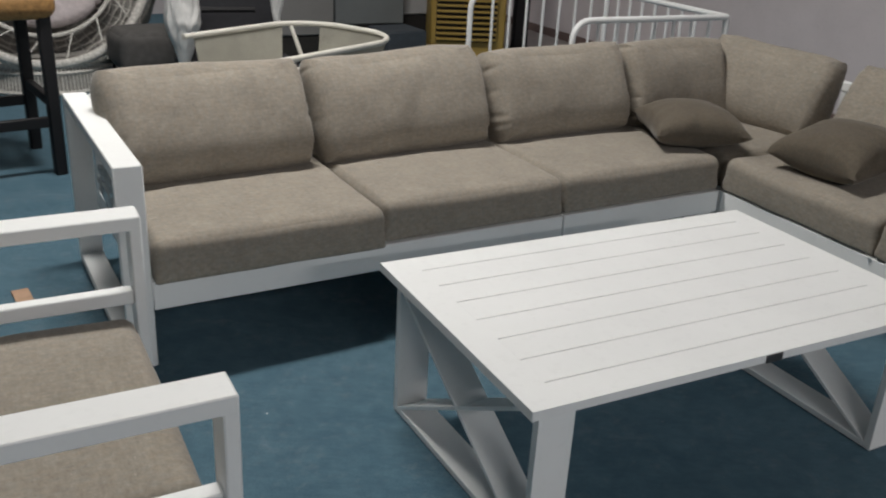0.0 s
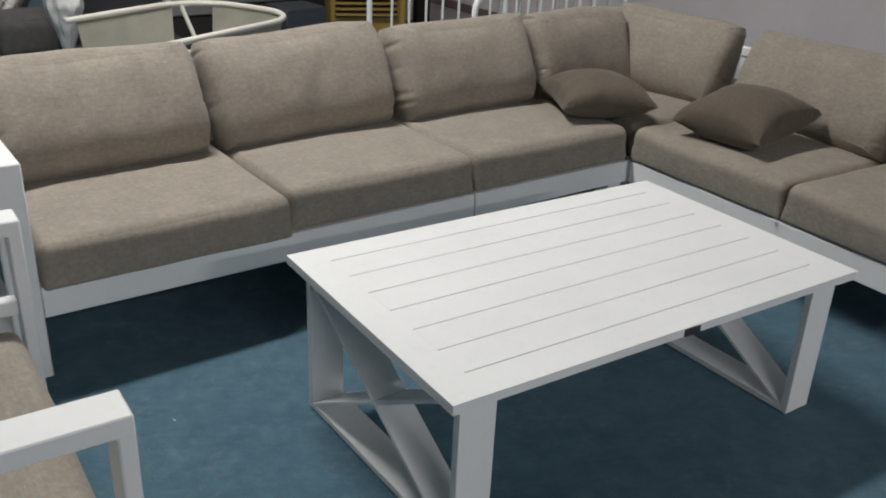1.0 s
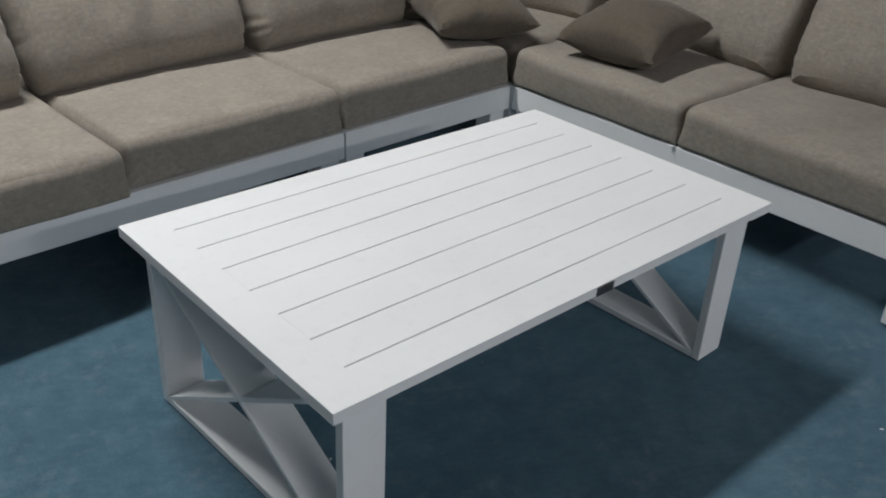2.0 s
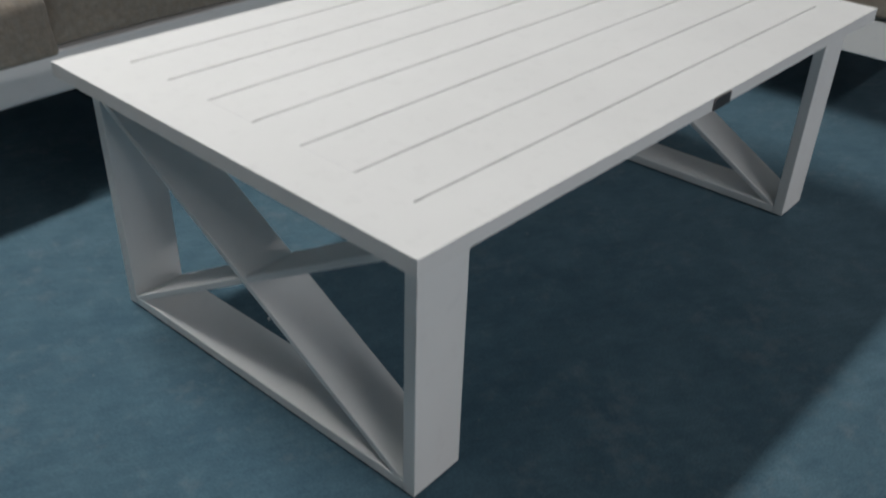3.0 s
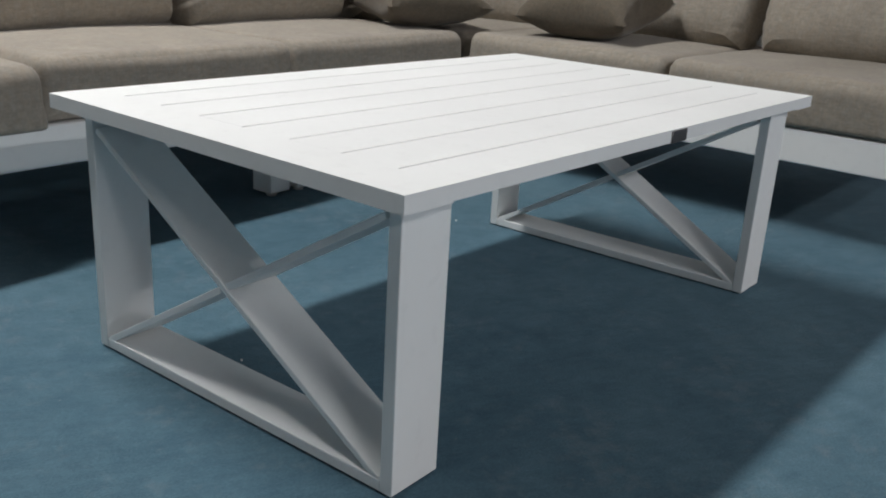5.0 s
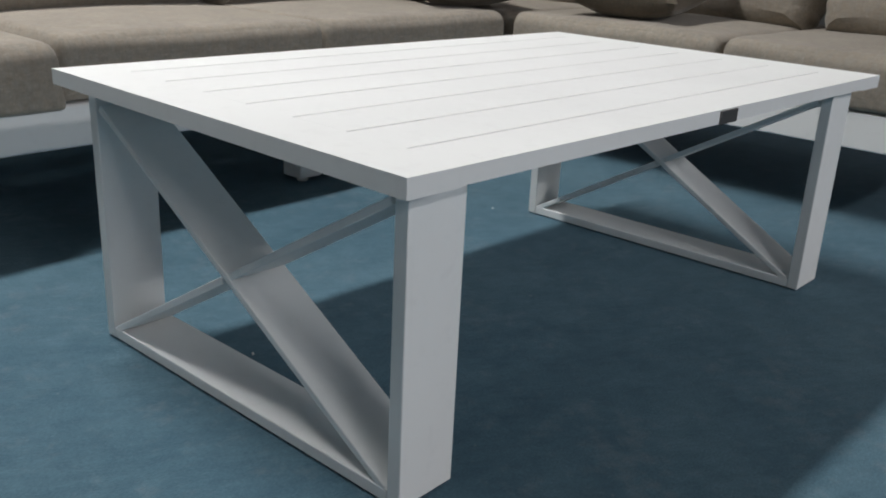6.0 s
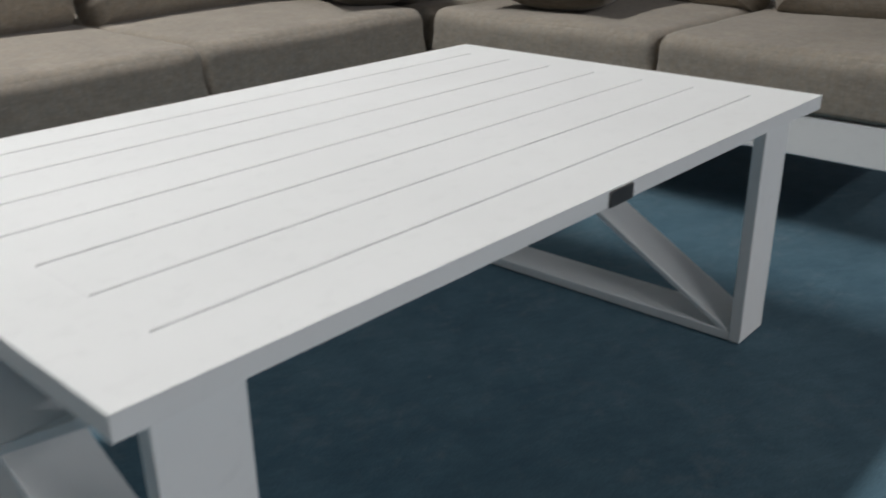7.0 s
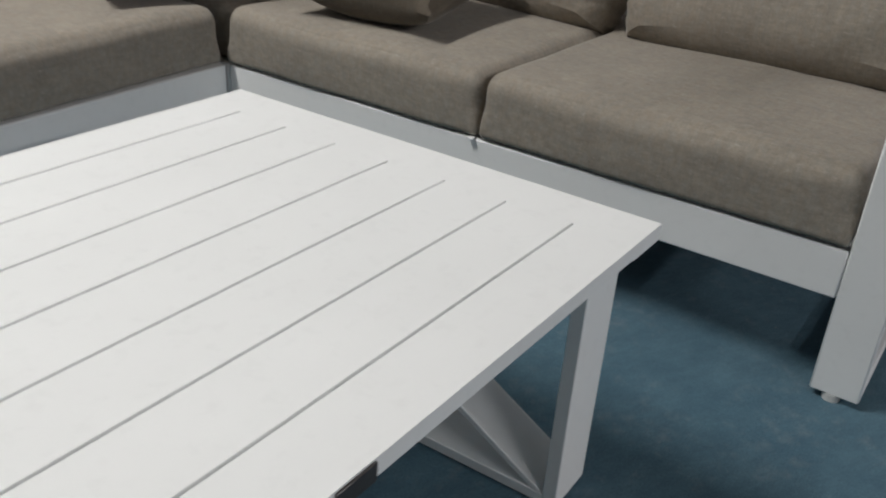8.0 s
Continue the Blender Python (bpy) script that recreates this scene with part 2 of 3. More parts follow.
def cushion(w, d, h, radius=(0.03, 0.03, 0.05), crown=0.02, side=0.008, seed=0, bottom=1.0):
    """A stuffed cushion round the origin: w along x, d along y, h along z, crowned on both large faces.
    bottom: how round the lower edge is."""
    bm = bmesh.new()
    bmesh.ops.create_cube(bm, size=2.0)
    bmesh.ops.subdivide_edges(bm, edges=bm.edges[:], cuts=27, use_grid_fill=True)
    half = Vector((w / 2, d / 2, h / 2))
    off = Vector((seed * 7.31, seed * 3.17, seed * 1.73))
    for v in bm.verts:
        u = Vector([math.copysign(1 - (1 - abs(c)) ** 1.8, c) for c in v.co])
        k = bottom + (1 - bottom) * max(0.0, min(1.0, u.z * 1.6 + 1.1))
        rad = Vector((min(radius[0], half.x), min(radius[1], half.y), min(radius[2] * k, half.z * 0.98)))
        if k < 1:
            rad.x, rad.y = max(0.006, rad.x * k), max(0.006, rad.y * k)
        p = Vector([u[i] * half[i] for i in range(3)])
        q = Vector([max(-half[i] + rad[i], min(half[i] - rad[i], p[i])) for i in range(3)])
        e = Vector([(p[i] - q[i]) / rad[i] for i in range(3)])
        if e.length > 1:
            e.normalize()
        p = q + Vector([e[i] * rad[i] for i in range(3)])
        fx, fy, fz = 1 - u.x ** 2, 1 - u.y ** 2, 1 - u.z ** 2
        up = 1.0 if u.z > 0 else 0.35 if bottom < 1 else 1.0
        p.z += math.copysign(1, u.z) * up * crown * (max(fx, 0) * max(fy, 0)) ** 0.85 * abs(u.z)
        p.x += math.copysign(1, u.x) * side * fz * fy * abs(u.x)
        p.y += math.copysign(1, u.y) * side * fz * fx * abs(u.y)
        low = noise.noise_vector(p * 4.5 + off)
        mid = noise.noise(Vector((p.x * 13, p.y * 8, p.z * 10)) + off)
        p += low * 0.006 * (0.4 + 0.6 * fz) + Vector((0, 0, mid * 0.0018))
        v.co = p
    return bm


def boxed_cushion(w, d, h, seed):
    """A stuffed back cushion round the origin, z towards the sitter: full face, rounded seams, short tucks along its
    ends and a few long soft folds."""
    bm = bmesh.new()
    bmesh.ops.create_cube(bm, size=2.0)
    bmesh.ops.subdivide_edges(bm, edges=bm.edges[:], cuts=57, use_grid_fill=True)
    rnd = random.Random(seed)
    off = Vector((seed * 7.31, seed * 3.17, seed * 1.73))
    tucks = [(sx, rnd.uniform(-0.40, 0.44) * d, rnd.uniform(0.0045, 0.009), rnd.uniform(0.03, 0.09), rnd.uniform(0.002, 0.007), rnd.uniform(-0.3, 0.3)) for sx in (-1, 1) for _ in range(8)]
    folds = [(rnd.uniform(-0.4, 0.4) * w, rnd.uniform(-0.6, 0.6), rnd.uniform(0.025, 0.06), rnd.uniform(-0.004, 0.006), rnd.uniform(-0.1, 0.45) * d) for _ in range(6)]
    for v in bm.verts:
        u = Vector([math.copysign(1 - (1 - abs(c)) ** 1.6, c) for c in v.co])
        q = 2.5 + 3.0 * u.x ** 6 if u.y > 0 else 2.7 + 0.9 * u.x ** 6
        hz = h * (0.6 if u.z > 0 else 0.4)
        lo, hi = 0.5, 1.0
        for _ in range(16):
            k = (lo + hi) / 2
            if abs(k * u.x) ** 11 + abs(k * u.y) ** q + abs(k * u.z) ** 2.3 > 1:
                hi = k
            else:
                lo = k
        p = Vector((u.x * w / 2, u.y * d / 2, u.z * hz)) * lo
        # filling sunk towards the seat: the upper face slopes back
        if u.z > 0:
            p.z *= 1 - 0.34 * max(0.0, (u.y + 0.8) / 1.8) ** 1.6
        # drawn-out corners, ends pulled in between them
        c = abs(u.x) ** 8 * abs(u.y) ** 8
        p.x += math.copysign(0.006 * c, u.x)
        p.y += math.copysign(0.008 * c, u.y)
        p.x -= math.copysign(0.007 * max(0, 1 - u.y ** 2) * abs(u.x) ** 6, u.x)
        for sx, y0, wd, ln, dep, tilt in tucks:
            s = w / 2 - abs(p.x)
            if u.x * sx > 0 and s < ln:
                f = math.exp(-((p.y - y0 - tilt * s) / wd) ** 2) * (1 - s / ln) ** 1.3
                p.z -= math.copysign(dep * f, u.z) * min(1, abs(u.z) * 1.5)
                p.x -= sx * dep * 0.7 * f
        if u.z > 0:
            for x0, tilt, wd, dep, y0 in folds:
                t = (p.x - x0 - tilt * p.y) / wd
                if abs(t) < 3:
                    p.z += dep * math.exp(-t * t) * math.exp(-((p.y - y0) / (0.3 * d)) ** 2)
        low = noise.noise_vector(p * 5.0 + off)
        p += low * 0.009 + Vector((0, 0, 0.0030 * noise.noise(Vector((p.x * 17, p.y * 11, p.z * 9)) + off)))
        v.co = p
    return bm


def throw_pillow(w, h, seed):
    """A knife-edge pillow lying flat: a lens with four drawn-out corners."""
    bm = bmesh.new()
    n, off = 36, Vector((seed * 5.1, 2.2, seed))
    top, bot = {}, {}
    for i in range(n + 1):
        for j in range(n + 1):
            u, v = 2 * i / n - 1, 2 * j / n - 1
            pinch = 1 - 0.13 * (1 - abs(v) ** 1.6) * abs(u) ** 3
            pinch2 = 1 - 0.13 * (1 - abs(u) ** 1.6) * abs(v) ** 3
            x, y = u * w / 2 * pinch, v * w / 2 * pinch2
            t = ((1 - u * u) * (1 - v * v)) ** 0.41 * h / 2
            wob = noise.noise(Vector((x * 7, y * 7, 0)) + off) * 0.010 * min(1, t / 0.03)
            crease = 0.004 * math.sin(14 * math.atan2(y, x) + seed) * (max(abs(u), abs(v)) ** 3) * min(1, t / 0.02)
            top[i, j] = bm.verts.new((x, y, t + wob + crease))
            edge = i in (0, n) or j in (0, n)
            bot[i, j] = top[i, j] if edge else bm.verts.new((x, y, -t * 0.83 + wob))
    for i in range(n):
        for j in range(n):
            k = ((i, j), (i + 1, j), (i + 1, j + 1), (i, j + 1))
            bm.faces.new([top[a] for a in k])
            bm.faces.new([bot[a] for a in k[::-1]])
    return bm


# ---------------------------------------------------------------- the room
X0, X1, Y0, Y1 = -7.2, 3.85, -12.0, 7.6
fl = tagged(link_mesh("floor", box(X0 - 0.2, X1 + 0.2, Y0 - 0.2, Y1 + 0.2, -0.12, 0.0, 0), CARPET, False), "worn teal blue needle-felt carpet on the showroom floor", "floor", kind="structure")
# The unseen south wall stays pale to bounce light onto table and sofa fronts.
for nm, b in (("wall_east", (X1, X1 + 0.2, Y0, Y1)), ("wall_west", (X0 - 0.2, X0, Y0, Y1)), ("wall_north", (X0 - 0.2, X1 + 0.2, Y1, Y1 + 0.2)), ("wall_south", (X0 - 0.2, X1 + 0.2, Y0 - 0.2, Y0))):
    tagged(link_mesh(nm, box(*b, 0.0, CEIL, 0), WALL if nm != "wall_west" else GREYWALL, False), "plain pale lilac painted showroom wall" if nm != "wall_west" else "unseen showroom wall, dark grey to cut bounced light", "wall", kind="structure")
tagged(link_mesh("ceiling", box(X0 - 0.2, X1 + 0.2, Y0 - 0.2, Y1 + 0.2, CEIL, CEIL + 0.15, 0), CEILING, False), "unseen showroom ceiling, dark grey to cut bounced light", "ceiling", kind="structure")
tagged(link_mesh("baseboard", box(X1 - 0.018, X1 - 0.002, Y0, Y1, 0.0, 0.075, 0.003), SKIRT), "red-brown painted skirting board along the wall", "skirting board", kind="structure")

tagged(link_mesh("floor_strip", box(2.78, X1 - 0.02, 4.0, Y1, 0.0, 0.004, 0), PALEFLOOR, False), "pale grey vinyl floor strip beside the wall", "floor", kind="structure")
TUBE_GLASS = bpy.data.materials.new("lit_diffuser")
TUBE_GLASS.use_nodes = True
_b = TUBE_GLASS.node_tree.nodes["Principled BSDF"]
_b.inputs["Base Color"].default_value = (0.9, 0.9, 0.9, 1)
_b.inputs["Emission Color"].default_value = (0.95, 0.98, 1, 1)
_b.inputs["Emission Strength"].default_value = 2.0
# No fixture is seen: battens are added to carry the area lamps.
for x, y, long, wide, watts, tint in ADDED_TUBES:
    lamp_t = thing("added_ceiling_light", pose(x, y, CEIL), "unseen white batten lamp added on the ceiling to light the room", "ceiling lamp", "ceiling lamps")
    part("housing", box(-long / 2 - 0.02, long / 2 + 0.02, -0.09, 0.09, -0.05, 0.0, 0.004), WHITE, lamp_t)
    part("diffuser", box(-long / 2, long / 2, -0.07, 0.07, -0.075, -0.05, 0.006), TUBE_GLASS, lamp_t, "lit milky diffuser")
    li = bpy.data.lights.new("added_tube_light", "AREA")
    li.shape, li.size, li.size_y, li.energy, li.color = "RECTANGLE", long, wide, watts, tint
    new("added_tube_light", li).matrix_basis = pose(x, y, CEIL - 0.09)


# ---------------------------------------------------------------- coffee table
def coffee_table():
    L, W, H, T = 1.2, 0.736, 0.410, 0.022
    t = thing("coffee_table", pose(0, 0, 0), "white powder-coated aluminium coffee table with slatted top and crossed end frames", "coffee table")
    for x0, x1 in ((0.0, 0.080), (1.1235, L)):
        part("end_board", box(x0, x1, 0, W, H - T, H, 0), WHITE, t)
    ys = [0.0834 + i * 0.0955 for i in range(7)]
    edges = [0.0] + ys + [W]
    for i in range(8):
        a = edges[i] + (0.0021 if i else 0)
        b = edges[i + 1] - (0.0021 if i < 7 else 0)
        gap = 0.0003 if i in (2, 4) else 0.0
        part("plank", box(0.080 + gap, 1.1235, a, b, H - T + 0.002, H, 0), WHITE, t)
    part("apron", box(0.1, 1.1, 0.36, 0.38, H - T - 0.018, H - T + 0.0015, 0.002), WHITE, t)
    for x0, x1, y0, y1, turn in ((0.0495, 0.1393, 0.0465, 0.684, 2.1), (1.0885, 1.1785, 0.034, 0.684, 1.2)):
        swing = pose(x0, y0, 0, 0, 0, turn) @ pose(-x0, -y0, 0)

        def turned(ob, swing=swing):
            ob.matrix_basis = swing
        top, th = H - T, 0.02
        turned(part("leg", box(x0, x1, y0, y0 + th, 0.003, top, 0.0012), WHITE, t))
        turned(part("leg", box(x0, x1, y1 - th, y1, 0.003, top, 0.0012), WHITE, t))
        turned(part("foot_bar", box(x0 + 0.0005, x1 - 0.0005, y0 + th, y1 - th, 0.003, 0.003 + 0.017, 0.0012), WHITE, t))
        turned(part("head_bar", box(x0 + 0.0005, x1 - 0.0005, y0 + th, y1 - th, top - 0.012, top, 0.0018), WHITE, t))
        ya, yb, za, zb = y0 + th, y1 - th, 0.014, top - 0.022
        yc, zc = (ya + yb) / 2, (za + zb) / 2
        run, rise = yb - ya, zb - za
        slope = math.degrees(math.atan2(rise, run))
        ln = math.hypot(run, rise) - 0.014
        m1 = pose(0, yc, zc, slope)
        turned(part("diagonal", box(x0 + 0.001, x1 - 0.001, -ln / 2, ln / 2, -0.005, 0.005, 0.0012, m=m1), WHITE, t))
        m2 = pose(0, yc, zc, -slope)
        bm = box(x0 + 0.001, x1 - 0.001, -ln / 2, -0.009, -0.005, 0.005, 0.0012, m=m2)
        box(x0 + 0.001, x1 - 0.001, 0.009, ln / 2, -0.005, 0.005, 0.0012, bm, m2)
        turned(part("diagonal", bm, WHITE, t))
        # black pads put in for the tiny contact shadows under the feet
        for yy in (y0 + 0.012, y1 - 0.012):
            turned(part("glide", cylinder((x0 + x1) / 2, yy, 0.0, 0.004, 0.009), DARK, t))
    part("badge", box(0.592, 0.640, -0.0025, 0.001, H - T + 0.001, H - 0.002, 0.0008), BADGE, t, "small dark metal badge")
    return t


coffee_table()


# ---------------------------------------------------------------- sofa units
RAIL0, RAIL1, DEPTH = 0.184, 0.269, 0.84


def bent_bar(x0, x1, outer, inner, bevel=0.003):
    """A welded flat-bar frame of width x0..x1; outer and inner are its outlines in y, z, point for point."""
    bm = bmesh.new()
    n = len(outer)
    grid = [[bm.verts.new((x, y, z)) for y, z in line] for x in (x0, x1) for line in (outer, inner)]
    oa, ia, ob, ib = grid
    for i in range(n):
        j = (i + 1) % n
        bm.faces.new((oa[i], ob[i], ob[j], oa[j]))
        bm.faces.new((ia[i], ia[j], ib[j], ib[i]))
        bm.faces.new((oa[i], oa[j], ia[j], ia[i]))
        bm.faces.new((ob[i], ib[i], ib[j], ob[j]))
    bmesh.ops.recalc_face_normals(bm, faces=bm.faces[:])
    es = [e for e in bm.edges if len(e.link_faces) == 2 and e.calc_face_angle(0) > 0.5]
    bmesh.ops.bevel(bm, geom=es, offset=bevel, segments=1, affect="EDGES", profile=0.5)
    return bm


def side_loop(owner, x0, x1, depth, top):
    """A closed flat-bar loop: armrest, two posts and a bar on the floor."""
    t = 0.026
    outer = [(0, 0.012), (depth, 0.012), (depth, top), (0, top)]
    inner = [(t, 0.036), (depth - t, 0.036), (depth - t, top - 0.034), (t, top - 0.034)]
    part("arm_loop", bent_bar(x0, x1, outer, inner), WHITE, owner)
    for y in (0.013, depth - 0.013):
        part("glide", cylinder(x0 + 0.45 * (x1 - x0), y, 0.0, 0.013, 0.015), GLIDE, owner, "milky plastic glide")


def sofa_unit(m, length, label, arm="", right_back=False, arm_top=0.602):
    u = thing("sofa_unit", m, label, "sofa unit", "corner sofa units")
    a0 = 0.075 if arm == "L" else 0.0
    a1 = length - (0.08 if arm == "R" else 0.0)
    part("front_rail", box(a0 + 0.001, a1 - 0.001, 0.0, 0.03, RAIL0, RAIL1, 0.003), WHITE, u)
    part("back_rail", box(a0 + 0.001, a1 - 0.001, DEPTH - 0.03, DEPTH, RAIL0, RAIL1, 0.003), WHITE, u)
    for x in (a0 + 0.001, a1 - 0.031):
        part("side_rail", box(x, x + 0.03, 0.03, DEPTH - 0.03, RAIL0, RAIL1 - 0.002, 0.003), WHITE, u)
    n = max(3, int((a1 - a0) / 0.16))
    for i in range(n):
        x = a0 + 0.06 + i * (a1 - a0 - 0.18) / (n - 1)
        part("seat_slat", box(x, x + 0.06, 0.03, DEPTH - 0.03, RAIL1 - 0.022, RAIL1 - 0.004, 0.002), WHITE, u)
    if arm == "L":
        side_loop(u, 0.0, 0.075, DEPTH + 0.02, arm_top)
    if arm == "R":
        side_loop(u, length - 0.08, length, DEPTH + 0.02, arm_top)
    legs = []
    if arm != "L":
        legs.append(a0 + 0.012)
    if arm != "R":
        legs.append(a1 - 0.082)
    for x in legs:
        for y in (0.012, DEPTH - 0.082):
            lg = part("leg", box(x, x + 0.07, y, y + 0.07, 0.014, RAIL0, 0.003), WHITE, u)
            part("glide", cylinder(x + 0.035, y + 0.035, 0.0, 0.015, 0.014), GLIDE, lg, "milky plastic glide")
    for x in (a0 + 0.002, a1 - 0.052):
        part("back_post", box(x, x + 0.05, DEPTH - 0.03, DEPTH - 0.002, RAIL1, 0.56, 0.003), WHITE, u)
    part("back_top_rail", box(a0 + 0.002, a1 - 0.002, DEPTH - 0.032, DEPTH, 0.56, 0.60, 0.004), WHITE, u)
    k = int((a1 - a0) / 0.14)
    for i in range(1, k):
        x = a0 + i * (a1 - a0) / k
        part("back_slat", box(x - 0.02, x + 0.02, DEPTH - 0.025, DEPTH - 0.008, RAIL1, 0.56, 0.002), WHITE, u)
    if right_back:
        part("back_top_rail", box(length - 0.032, length, 0.0, DEPTH - 0.034, 0.56, 0.60, 0.004), WHITE, u)
        for i in range(6):
            y = 0.06 + i * 0.14
            part("back_slat", box(length - 0.025, length - 0.008, y - 0.02, y + 0.02, RAIL1, 0.56, 0.002), WHITE, u)
    return u


FRONT_Y, FRONT_X = 1.218, 1.612
LONG = pose(-0.580, 1.113, 0, 0, 0, 2.8)
XJ = 1.456
sofa_unit(LONG, XJ, "white aluminium two-seat sofa frame with a loop armrest", "L")
sofa_unit(LONG @ pose(XJ + 0.003, 0, 0), 0.733, "white aluminium armless middle sofa frame")
sofa_unit(pose(FRONT_X, FRONT_Y, 0), DEPTH, "white aluminium corner sofa frame", "", True)
sofa_unit(pose(FRONT_X, FRONT_Y - 0.003, 0, 0, 0, -90), 1.463, "white aluminium two-seat sofa frame with armrest at its open end", "R")


def seat_cushion(m, w, d, seed, label):
    ob = link_mesh("seat_cushion", cushion(w, d, 0.129, (0.024, 0.034, 0.038), 0.010, 0.005, seed, bottom=0.32), TAUPE)
    ob.matrix_basis = m
    return tagged(ob, label, "seat cushion", "seat cushions")


SEAT_Z = RAIL1 + 0.068
for i, (a, b) in enumerate(((0.078, 0.772), (0.776, 1.455), (1.459, 2.184))):
    seat_cushion(LONG @ pose((a + b) / 2, (0.350, 0.370, 0.372)[i], SEAT_Z - (0.006, 0, 0)[i], (0.8, 0, 0)[i], 0, (0.5, -0.5, 0.3)[i]), b - a - 0.003, 0.73, i + 1, "plump taupe woven seat cushion on the long side of the sofa")
seat_cushion(pose(FRONT_X + 0.39, FRONT_Y + 0.39, SEAT_Z - 0.004), 0.72, 0.72, 4, "taupe woven seat cushion in the corner of the sofa")
for i, (a, b) in enumerate(((1.220, 0.530), (0.526, -0.164))):
    cu = seat_cushion(pose(FRONT_X + 0.360, (a + b) / 2, SEAT_Z, 0, 0, -90), a - b - 0.003, 0.73, i + 5, "plump taupe woven seat cushion on the short side of the sofa")
    if i == 0:
        part("care_label", box(0.328, 0.342, -0.371, -0.352, -0.0674, -0.0645, 0.0008), WHITE, cu, "small white care label")


def back_cushion(m, w, seed, label, h=0.35):
    ob = link_mesh("back_cushion", boxed_cushion(w + 0.004, h + 0.012, 0.205, seed), TAUPE)
    ob.matrix_basis = m @ pose(0, 0, 0, 90)
    return tagged(ob, label, "back cushion", "back cushions")


BACK_Z = 0.550
for i, (a, b) in enumerate(((0.053, 0.735), (0.739, 1.440), (1.444, 2.108), (2.112, 2.655))):
    back_cushion(LONG @ pose((a + b) / 2, (0.545, 0.565, 0.555, 0.555)[i], BACK_Z + (0.002, 0.008, 0.003, 0.004)[i], 0, 0, (3.0, 0.5, 0, 0)[i]) @ pose(0, 0, 0, (-27, -25, -20, -13)[i], (0.2, -2.2, -1.0, -0.3)[i]), b - a, i + 11, "taupe woven back cushion leaning on the long sofa back", (0.372, 0.372, 0.358, 0.352)[i])
for i, (a, b) in enumerate(((1.90, 1.285), (1.215, 0.495), (0.488, -0.165))):
    back_cushion(pose((2.16, 2.205, 2.195)[i], (a + b) / 2, BACK_Z, 0, 0, (-78, -90, -90)[i]) @ pose(0, 0, 0, (-15, -21, -21)[i], (2, 0.8, -0.5)[i]), a - b, i + 15, "taupe woven back cushion leaning on the short sofa back")

for m, s, w in ((pose(1.605, 1.435, 0.475, 1, 0, -22), 3, 0.37), (pose(1.845, 0.905, 0.493, 0, -9, 5), 8, 0.372)):
    ob = link_mesh("throw_pillow", throw_pillow(w, 0.175 if s == 3 else 0.20, s), BROWN)
    ob.matrix_basis = m
    tagged(ob, "square dark brown throw pillow lying on the corner seat", "pillow", "throw pillows")


# crumpled clear film tucked between the first seat cushion and its armrest
bm = bmesh.new()
bmesh.ops.create_icosphere(bm, subdivisions=4, radius=1.0)
for v in bm.verts:
    c = v.co.copy()
    k = 1 + 0.35 * noise.noise(c * 2.6) - 0.5 * abs(noise.noise(c * 5.0)) + 0.25 * abs(noise.noise(c * 11.0))
    v.co = Vector((c.x * 0.026 * k, c.y * 0.21 * k, c.z * 0.075 * k + 0.03 * noise.noise(Vector((0, c.y * 4, 3)))))
ob = link_mesh("plastic_film", bm, FOIL)
ob.matrix_basis = LONG @ pose(0.058, 0.36, 0.40)
tagged(ob, "crumpled clear plastic film tucked beside the seat cushion", "plastic film")

# ---------------------------------------------------------------- armchair by the table
def armchair():
    c = thing("armchair", pose(-0.545, 0.006, 0, 0, 0, 91), "white aluminium armchair with a taupe seat cushion facing the table", "armchair")
    w, depth, top = 0.90, 0.78, 0.573
    for x0 in (0.0, w - 0.08):
        outer = [(0, 0.012), (depth, 0.012), (depth, top), (0, top)]
        inner = [(0.026, 0.036), (depth - 0.026, 0.036), (depth - 0.026, top - 0.034), (0.026, top - 0.034)]
        part("arm_loop", bent_bar(x0, x0 + 0.08, outer, inner), WHITE, c)
        part("side_rail", box(x0 + 0.022, x0 + 0.058, 0.027, depth - 0.027, 0.345, 0.380, 0.003), WHITE, c)
        for y in (0.02, depth - 0.02):
            part("glide", cylinder(x0 + 0.04, y, 0, 0.013, 0.014), GLIDE, c)
    part("front_rail", box(0.08, w - 0.08, 0.06, 0.09, 0.125, 0.20, 0.003), WHITE, c)
    part("back_rail", box(0.08, w - 0.08, depth - 0.06, depth - 0.03, 0.125, 0.20, 0.003), WHITE, c)
    part("back_top_rail", box(0.08, w - 0.08, depth - 0.03, depth, 0.56, 0.62, 0.003), WHITE, c)
    for i in range(5):
        x = 0.16 + i * (w - 0.32) / 4
        part("seat_slat", box(x - 0.03, x + 0.03, 0.06, depth - 0.06, 0.18, 0.198, 0.002), WHITE, c)
        part("back_slat", box(x - 0.02, x + 0.02, depth - 0.024, depth - 0.006, 0.20, 0.56, 0.002), WHITE, c)
    return c


armchair()
ob = link_mesh("seat_cushion", cushion(0.72, 0.72, 0.14, (0.03, 0.032, 0.034), 0.016, 0.006, 31, bottom=0.35), TAUPE)
ob.matrix_basis = pose(-0.592 - 0.36, 0.448, 0.272, 0, 0, 91)
tagged(ob, "taupe woven seat cushion lying in the armchair", "seat cushion", "seat cushions")

